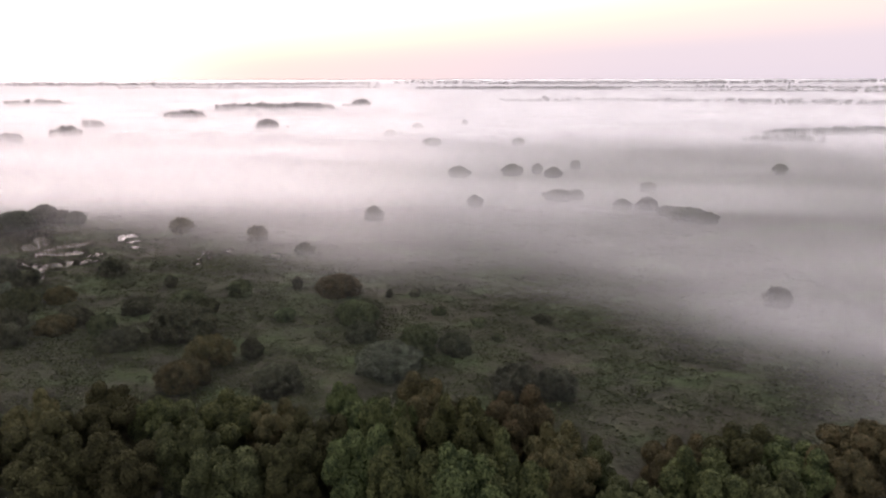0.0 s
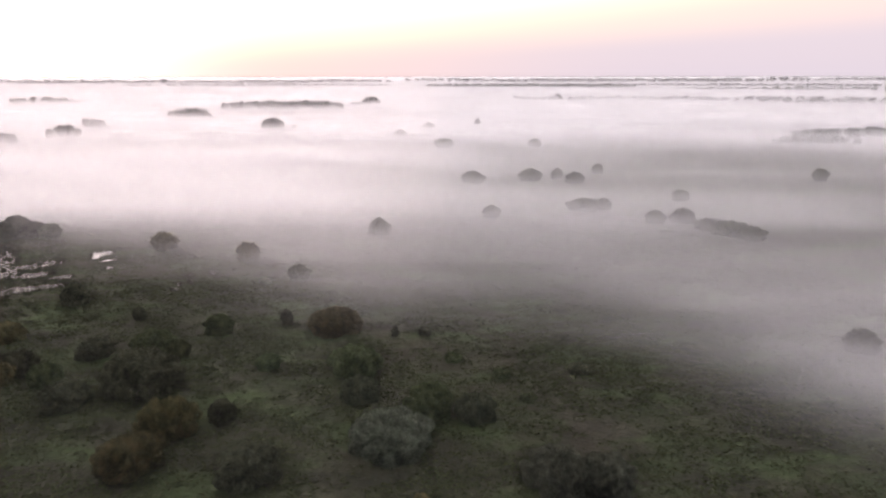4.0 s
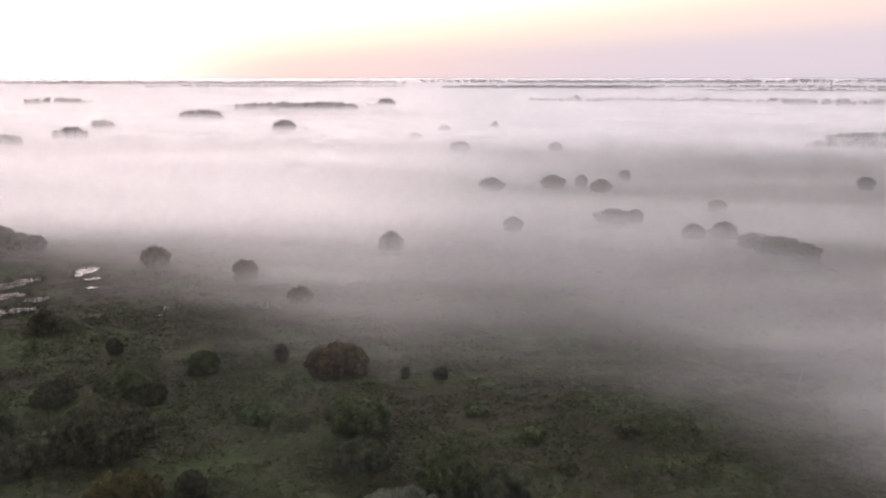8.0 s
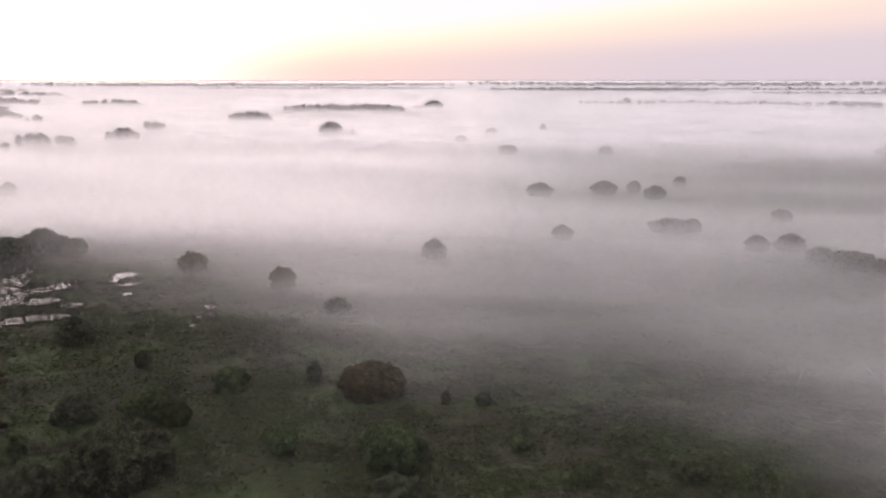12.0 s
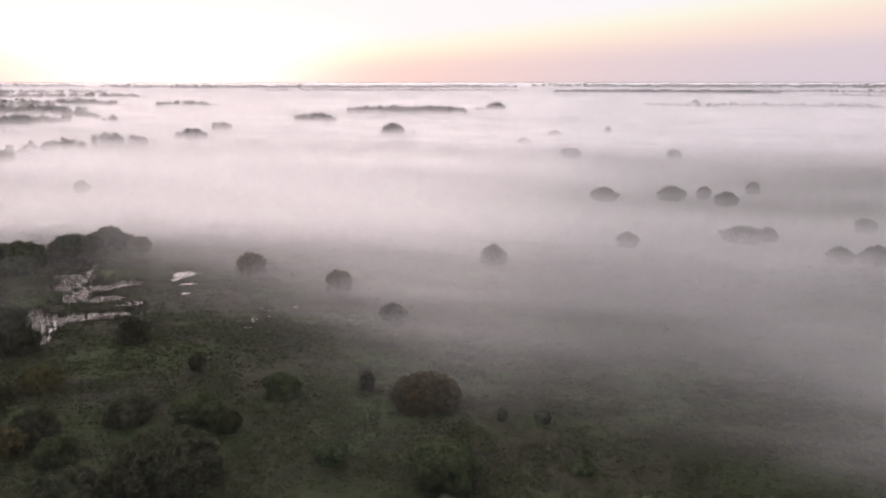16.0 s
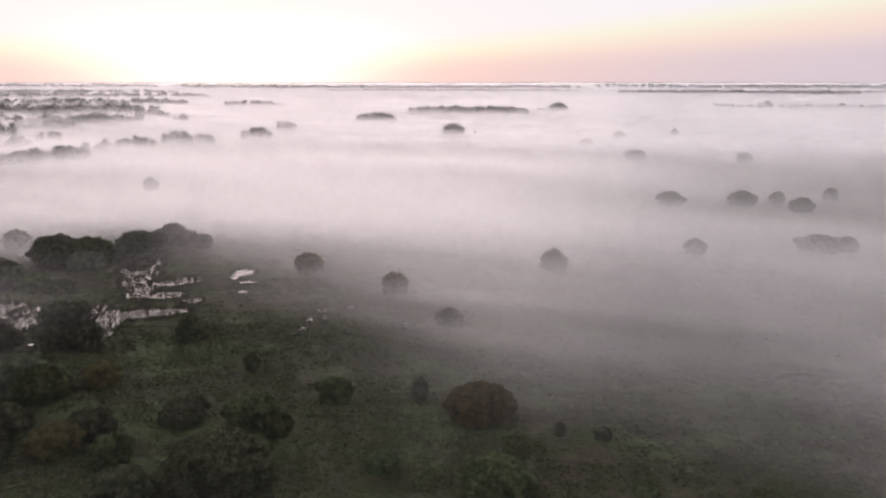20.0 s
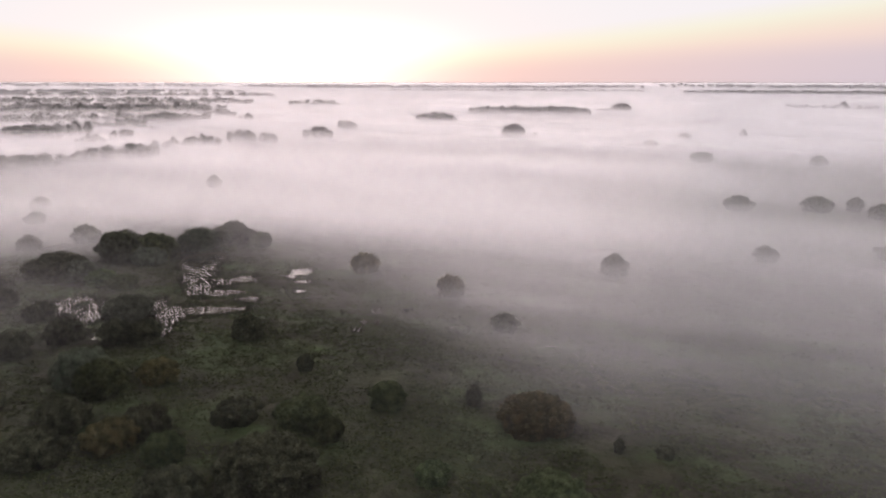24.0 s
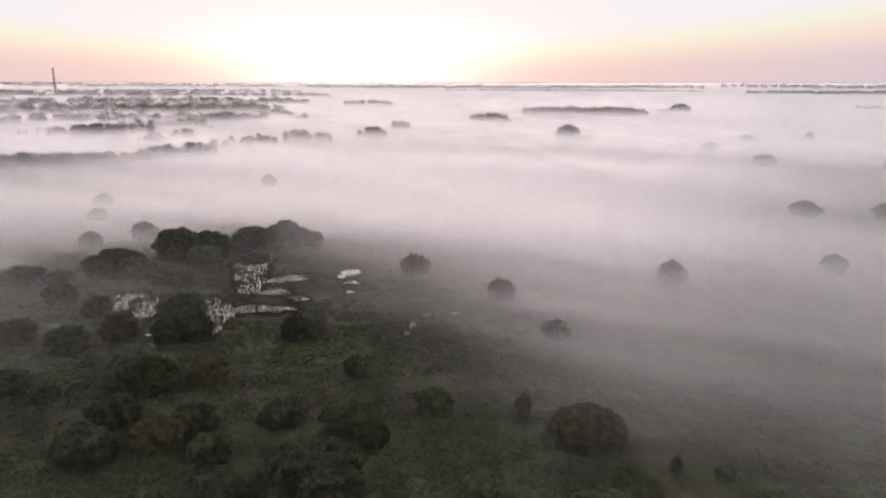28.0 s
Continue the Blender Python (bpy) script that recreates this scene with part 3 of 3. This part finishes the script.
wood("tree_clump", "dark clump of trees rising out of the mist", -172, 661, -154, 661, 9, 14.5, 9, 0.9, 420, 1, 0.85)
wood("tree_clump", "low bushes beside the dark clump", -154, 660, -140, 660, 6, 8.5, 5, 0.9, 200, 2)
wood("tree_clump", "clump of trees rising out of the mist", -324, 590, -306, 599, 8, 12.8, 7, 0.9, 350, 3, 0.8)
wood("tree_clump", "pale clump of trees rising out of the mist", -353, 698, -330, 696, 8, 12.5, 6, 0.9, 260, 4)
wood("tree_row", "row of trees in the mist", -366, 538, -326, 550, 10, 12.6, 11, 0.9, 300, 5, 0.7)
wood("tree_row", "row of trees in the mist", -366, 480, -356, 514, 9, 12.6, 9, 0.9, 300, 7, 0.7)
wood("tree_row", "low trees in the mist", -378, 468, -366, 480, 9, 9.5, 5, 0.9, 220, 8)
wood("copse", "copse on the far valley floor", -330, 850, -282, 856, 16, 15.5, 16, 1.3, 240, 9)
wood("copse", "long copse standing out of the mist", -340, 1075, -166, 1088, 26, 16.5, 60, 1.5, 200, 10, 0.75)
wood("copse", "clump of trees beside the long copse", -152, 1212, -124, 1218, 16, 19, 9, 1.5, 240, 11)
wood("copse", "low trees beside the long copse", -168, 1180, -150, 1190, 10, 10, 5, 1.5, 160, 12)
wood("copse", "far low wood under the sunrise", -770, 1262, -660, 1280, 26, 16, 26, 1.8, 130, 13)
wood("tree_row", "dark hedge of trees along the field", -400, 298, -357, 360, 10, 11.8, 36, 0.8, 340, 14, 0.7, 1.3)
wood("tree_row", "hedge of trees along the field", -357, 360, -343, 440, 9, 11.6, 30, 0.8, 320, 15, 0.6, 1.2)
wood("copse", "dense dark copse in the mist", -551, 491, -512, 510, 14, 15.6, 20, 0.9, 340, 16, 0.9)
wood("tree_row", "lower trees beside the copse", -580, 489, -555, 500, 10, 11.5, 8, 0.9, 220, 17)
wood("tree_clump", "pointed trees in the mist", -537, 526, -524, 557, 8, 17.8, 9, 0.9, 260, 18, 0.65, 0.8)
wood("tree_clump", "trees in the mist", -455, 476, -449, 495, 9, 11, 6, 0.9, 220, 19)
wood("tree_clump", "trees in the mist", -481, 534, -468, 544, 8, 12, 5, 0.9, 220, 20)
wood("copse", "dark copse near the sunrise", -588, 690, -562, 719, 18, 16.6, 14, 1.1, 300, 21, 0.85)
wood("copse", "lower trees of the copse", -600, 640, -560, 660, 18, 13, 12, 1.1, 200, 22)
wood("tree_row", "trees near the sunrise", -728, 932, -660, 902, 14, 14.6, 14, 1.3, 220, 23)
wood("tree_row", "trees near the sunrise", -655, 900, -600, 858, 12, 14.2, 10, 1.1, 220, 24)
wood("tree_clump", "trees near the sunrise", -546, 808, -530, 800, 8, 13.6, 5, 1.1, 200, 25)
wood("tree_row", "bank of trees in the mist", 272, 585, 400, 640, 26, 9.5, 44, 1.0, 260, 26, 0.7, 1.9)
wood("tree_row", "low bushes in the mist", 235, 560, 300, 555, 14, 7.5, 16, 1.0, 200, 27, 0.6, 1.9)
wood("tree_clump", "small clump of far trees", 216, 1568, 228, 1568, 8, 15, 4, 1.6, 140, 28)
wood("tree_clump", "small clump of far trees", 410, 1445, 428, 1450, 8, 10, 5, 1.6, 120, 29)

wood("far_wood", "dark wood in the mist before the town", -800, 560, -560, 760, 60, 18, 60, 1.6, 150, 51, 0.6, 1.4)
wood("far_wood", "dark wood in the mist before the town", -980, 700, -700, 980, 80, 20, 70, 2.0, 120, 52, 0.6, 1.6)
wood("tree_row", "bushes scattered in the mist", -640, 500, -560, 560, 40, 10, 14, 1.2, 160, 53, 0.5)
wood("tree_row", "thin row of trees in the mist", -600, 610, -540, 650, 20, 12, 14, 1.2, 160, 54, 0.5)

# wide woods towards the town and the horizon
wood("far_wood", "dark wood on the far plain before the town", -1180, 720, -760, 1010, 90, 20, 90, 2.2, 90, 31, 0.6, 2.0)
wood("far_wood", "dark wood on the far plain before the town", -1500, 900, -900, 1330, 120, 21, 110, 2.6, 80, 32, 0.6, 2.0)
wood("far_wood", "belt of trees before the town", -2300, 1500, -1300, 2000, 140, 19, 130, 3.4, 60, 33, 0.6, 2.0)
wood("far_wood", "belt of trees before the town", -3100, 2000, -1900, 2700, 200, 18, 150, 4.2, 50, 34, 0.6, 2.0)
wood("far_wood", "low line of trees on the far plain", 120, 1500, 900, 1400, 40, 12, 90, 2.4, 60, 35, 0.6, 2.0)
wood("far_wood", "low line of trees on the far plain", 560, 1350, 1100, 1200, 60, 12, 80, 2.4, 60, 36, 0.6, 2.0)
wood("far_wood", "long dark wood near the horizon", -120, 3050, 720, 2950, 120, 20, 130, 4.5, 50, 37, 0.6, 2.0)
wood("far_wood", "long line of trees near the horizon", 760, 2500, 2100, 2150, 90, 15, 150, 4.0, 45, 38, 0.6, 2.0)
wood("far_wood", "long line of trees near the horizon", 600, 3400, 2900, 2700, 140, 18, 200, 5.0, 40, 39, 0.6, 2.0)
wood("far_wood", "low wood near the horizon", -1500, 3300, -300, 3450, 150, 16, 120, 5.0, 40, 40, 0.6, 2.0)
wood("far_wood", "woods along the horizon", -2600, 3600, -400, 4350, 200, 22, 220, 7.0, 34, 41, 0.6, 2.0)
wood("far_wood", "woods along the horizon", -300, 4500, 2600, 3900, 200, 24, 260, 7.0, 34, 42, 0.6, 2.0)
wood("far_wood", "woods along the horizon", -4200, 2300, -2700, 3600, 200, 22, 180, 7.0, 34, 43, 0.6, 2.0)


# ---------------------------------------------------------------- ponds
def pond_mask(x, y):
    """Where open water lies: wandering shallow pools."""
    w = lumps(x * 1.3, y * 1.3, 3.0) * 2.2 + lumps(x * 4.1, y * 4.1, 1.0) * 1.3
    def pool(cx, cy, rx, ry, turn=0.0):
        c, s = math.cos(turn), math.sin(turn)
        u, v = (x - cx) * c + (y - cy) * s, -(x - cx) * s + (y - cy) * c
        return 1 - np.sqrt((u / rx) ** 2 + (v / ry) ** 2)
    reedy = np.maximum.reduce([pool(-133.5, 222.2, 4.7, 8.6, 0.44), pool(-125.9, 211.8, 3.4, 9.3, 0.43), pool(-117.3, 201.3, 2.6, 5.4, 0.44), pool(-109.9, 199.5, 4.2, 2.1, 0.44),
                               pool(-112.1, 212.1, 3.2, 2.4, 0.45), pool(-115.3, 207.8, 3.8, 2.2, 0.44), pool(-100.8, 197.8, 2.4, 1.6, 0.42), pool(-105.1, 187.2, 7.8, 2.2, 0.44),
                               pool(-109.5, 181.7, 3.1, 5.8, 0.43), pool(-117.0, 186.1, 1.9, 4.2, 0.43), pool(-103.5, 173.9, 0.8, 2.8, 0.43), pool(-135.1, 179.1, 4.3, 6.6, 0.44),
                               pool(-124.9, 175.0, 2.9, 3.9, 0.45), pool(-128.5, 179.9, 2.0, 4.7, 0.43)])
    reedy = np.minimum(reedy, -1.2 * pool(-133.3, 180.8, 1.9, 3.9, 0.42))
    clear = np.maximum.reduce([pool(-102.4, 222.7, 3.0, 3.4, 0.43), pool(-102.2, 217.9, 1.4, 1.7, 0.45), pool(-96.8, 214.7, 2.2, 1.1, 0.44), pool(-93.3, 207.2, 1.2, 0.9, 0.42),
                               pool(-69.2, 200.0, 1.2, 1.5, 0.43), pool(-63.7, 202.9, 0.8, 1.2, 0.43), pool(-66.3, 194.1, 0.5, 2.1, 0.46), pool(-67.9, 187.9, 1.1, 0.8, 0.46),
                               pool(-68.6, 192.3, 0.5, 1.7, 0.38), pool(-113.6, 165.3, 0.6, 0.8, 0.36)])
    return np.maximum(reedy * 3 + 0.24 * w + 0.35 * lumps(x * 9, y * 9, 2.0) + 0.3, clear * 3 + 0.15 * w + 0.3 * lumps(x * 9, y * 9, 2.0))


gx, gy = np.meshgrid(np.arange(-160, -55, 0.5), np.arange(165, 245, 0.5), indexing="ij")
wet = pond_mask(gx + 0.25, gy + 0.25) > 0
ii, jj = np.nonzero(wet)
ids = {}
verts, faces = [], []
for i, j in zip(ii.tolist(), jj.tolist()):
    quad = []
    for a, b in ((i, j), (i + 1, j), (i + 1, j + 1), (i, j + 1)):
        if (a, b) not in ids:
            ids[(a, b)] = len(verts)
            px, py = -160 + 0.5 * a, 165 + 0.5 * b
            verts.append((px, py, 0.33))
        quad.append(ids[(a, b)])
    faces.append(quad)
tagged(new("water", mesh_from("water", verts, faces, water_material())), "shallow shining pools of still water", "water", kind="structure")


# ---------------------------------------------------------------- grass and reeds
def tufts(name, label, x, y, base, size, mat, blades, rng, lean=0.35, slim=0.35):
    n = len(x)
    out = []
    for _ in range(blades):
        a = rng.uniform(0, 6.28, n)
        dx, dy = np.cos(a), np.sin(a)
        h = size * rng.uniform(0.6, 1.2, n)
        w = h * slim
        ox, oy = x + rng.normal(0, 0.3, n) * size, y + rng.normal(0, 0.3, n) * size
        tx, ty = ox + rng.normal(0, lean, n) * h, oy + rng.normal(0, lean, n) * h
        out.append(np.stack([np.stack([ox - dx * w / 2, oy - dy * w / 2, base], -1), np.stack([ox + dx * w / 2, oy + dy * w / 2, base], -1),
                             np.stack([tx + dx * w / 3, ty + dy * w / 3, base + h * 0.9], -1), np.stack([tx - dx * w / 3, ty - dy * w / 3, base + h], -1)], 1))
    verts = np.concatenate(out).reshape(-1, 3)
    return tagged(new(name, mesh_from(name, verts, quads(len(verts) // 4), mat)), label, "grass", kind="stuff")


rng = np.random.default_rng(77)
N = 480000
tx, ty = rng.uniform(-190, 95, N), rng.uniform(84, 280, N)
hump = np.clip(lumps(tx * 1.7, ty * 1.7, 5.0) + 0.6 * lumps(tx * 4.3, ty * 4.3, 2.0) + 0.25, 0, 1.2)
dens = lumps(tx * 0.5, ty * 0.5, 2.0) * 0.6 + hump
keep = (dens > -0.25 + 0.9 * rng.random(N)) & (pond_mask(tx, ty) < -0.2) & (ty > 84 + 0.1 * np.abs(tx))
tx, ty, hump = tx[keep], ty[keep], hump[keep]
pts = np.stack([tx, ty, ground_z(tx, ty) + 0.15 * hump * rng.uniform(0.7, 1.1, len(tx))], -1)
up = np.tile((0.0, 0.0, 1.0), (len(tx), 1)) + rng.normal(0, 0.1, (len(tx), 3))
verts = cards(rng, pts, up, 0.36, 1.7, 0.16)
tagged(new("grass", mesh_from("grass", verts, quads(len(verts) // 4), GRASS)), "tussocks of sedge grass in the wet meadow", "grass", kind="stuff")
N = 190000
rx, ry = rng.uniform(-160, -55, N), rng.uniform(168, 242, N)
m = pond_mask(rx, ry)
open_water = (rx > -106) & (ry > 206) & (m > 0.0)
keep = (m > -0.8) & (rng.random(N) < np.where(m > 0.1, 0.34 + 0.15 * lumps(rx * 2.3, ry * 2.3, 4.0), 0.5)) & ~open_water
rx, ry = rx[keep], ry[keep]
tufts("reeds", "tufts of reeds standing in the shallow pools", rx, ry, np.full(len(rx), 0.1), rng.uniform(0.45, 1.0, len(rx)), REED, 1, rng, 0.12, 0.17)


# ---------------------------------------------------------------- town on the horizon
def box(x0, y0, z0, x1, y1, z1):
    v = [(x, y, z) for z in (z0, z1) for x, y in ((x0, y0), (x1, y0), (x1, y1), (x0, y1))]
    return v, [(0, 3, 2, 1), (4, 5, 6, 7), (0, 1, 5, 4), (1, 2, 6, 5), (2, 3, 7, 6), (3, 0, 4, 7)]


def boxes(name, items, mat):
    verts, faces = [], []
    for it in items:
        v, f = box(*it)
        faces += [tuple(i + len(verts) for i in q) for q in f]
        verts += v
    return mesh_from(name, verts, faces, mat)


def block(x, y, wide, deep, tall, turn, label, wall, storeys, bays):
    """A far building: walls, roof slab with a parapet, and its windows one by one."""
    top = new("apartment_building")
    top.matrix_basis = pose(x, y, float(rise(x, y)), 0, 0, turn)
    tagged(top, label, "building", "buildings of the town")
    child("wall", boxes("wall", [(-wide / 2, -deep / 2, -1, wide / 2, deep / 2, tall)], wall), top)
    child("roof", boxes("roof", [(-wide / 2 - .4, -deep / 2 - .4, tall, wide / 2 + .4, deep / 2 + .4, tall + 0.8), (-3, -3, tall + 0.8, 3, 3, tall + 3.2)], ROOFING), top)
    w, h = wide / bays, tall / storeys
    pane = boxes("window", [(-w * 0.3, -0.15, -h * 0.28, w * 0.3, 0.12, h * 0.28)], DARK_PANE)
    for s in range(storeys):
        for b in range(bays):
            win = child("window", pane, top)
            win.location = (-wide / 2 + w * (b + 0.5), -deep / 2, h * (s + 0.55))


def chimney(x, y, tall, r):
    top = new("factory_chimney")
    top.matrix_basis = pose(x, y, float(rise(x, y)))
    tagged(top, "tall slender factory chimney with pale and red bands", "chimney")
    def section(name, z0, z1, mat):
        rad = lambda z: r * (1 - 0.45 * z / tall)
        v, f = tube([(0, 0, z0), (0, 0, z1)], [rad(z0), rad(z1)], 16)
        child(name, mesh_from(name, v, f, mat, True), top)
    section("shaft", -2, tall * 0.72, CONCRETE)
    for k in range(4):
        section("band", tall * (0.72 + 0.065 * k), tall * (0.72 + 0.065 * (k + 1)), BRICK_RED if k % 2 else PALE_WALL)
    v, f = tube([(0, 0, tall * 0.98), (0, 0, tall * 0.985), (0, 0, tall), (0, 0, tall)], [r * 0.55, r * 0.66, r * 0.66, r * 0.4], 16)
    child("rim", mesh_from("rim", v, f, CONCRETE, True), top)


chimney(-2241, 1748, 94, 4.6)
block(-2010, 1370, 46, 13, 25, 55, "pale long block of flats at the town's edge", PALE_WALL, 8, 10)
block(-2070, 1450, 60, 13, 24, 55, "pale long block of flats at the town's edge", PALE_WALL, 8, 12)
block(-2150, 1560, 70, 18, 19, 50, "grey factory hall beside the chimney", CONCRETE, 4, 12)
block(-2200, 1800, 120, 20, 17, 48, "low grey factory hall beside the chimney", CONCRETE, 3, 16)
block(-2160, 1960, 130, 18, 18, 45, "pale building at the town's edge", PALE_WALL, 4, 14)
block(-2060, 2060, 90, 16, 20, 45, "pale building at the town's edge", PALE_WALL, 5, 10)
block(-1960, 2160, 110, 16, 17, 42, "pale building at the town's edge", PALE_WALL, 4, 10)


def mast(x, y, tall, label):
    top = new("lattice_mast")
    top.matrix_basis = pose(x, y, float(rise(x, y)))
    tagged(top, label, "mast")
    for sx, sy in ((-1, -1), (1, -1), (1, 1), (-1, 1)):
        v, f = tube([(sx * 1.6, sy * 1.6, 0), (sx * 0.5, sy * 0.5, tall)], [0.4, 0.3], 4)
        child("leg", mesh_from("leg", v, f, STEEL), top)
    for k in range(6):
        s = (k + 1) / 6
        w = 1.6 - 1.1 * s
        child("brace", boxes("brace", [(-w, -w, tall * s - 0.4, w, w, tall * s)], STEEL), top)


mast(-1810, 2045, 46, "slender steel mast rising from the far plain")
mast(1037, 2165, 40, "steel tower on the far plain")
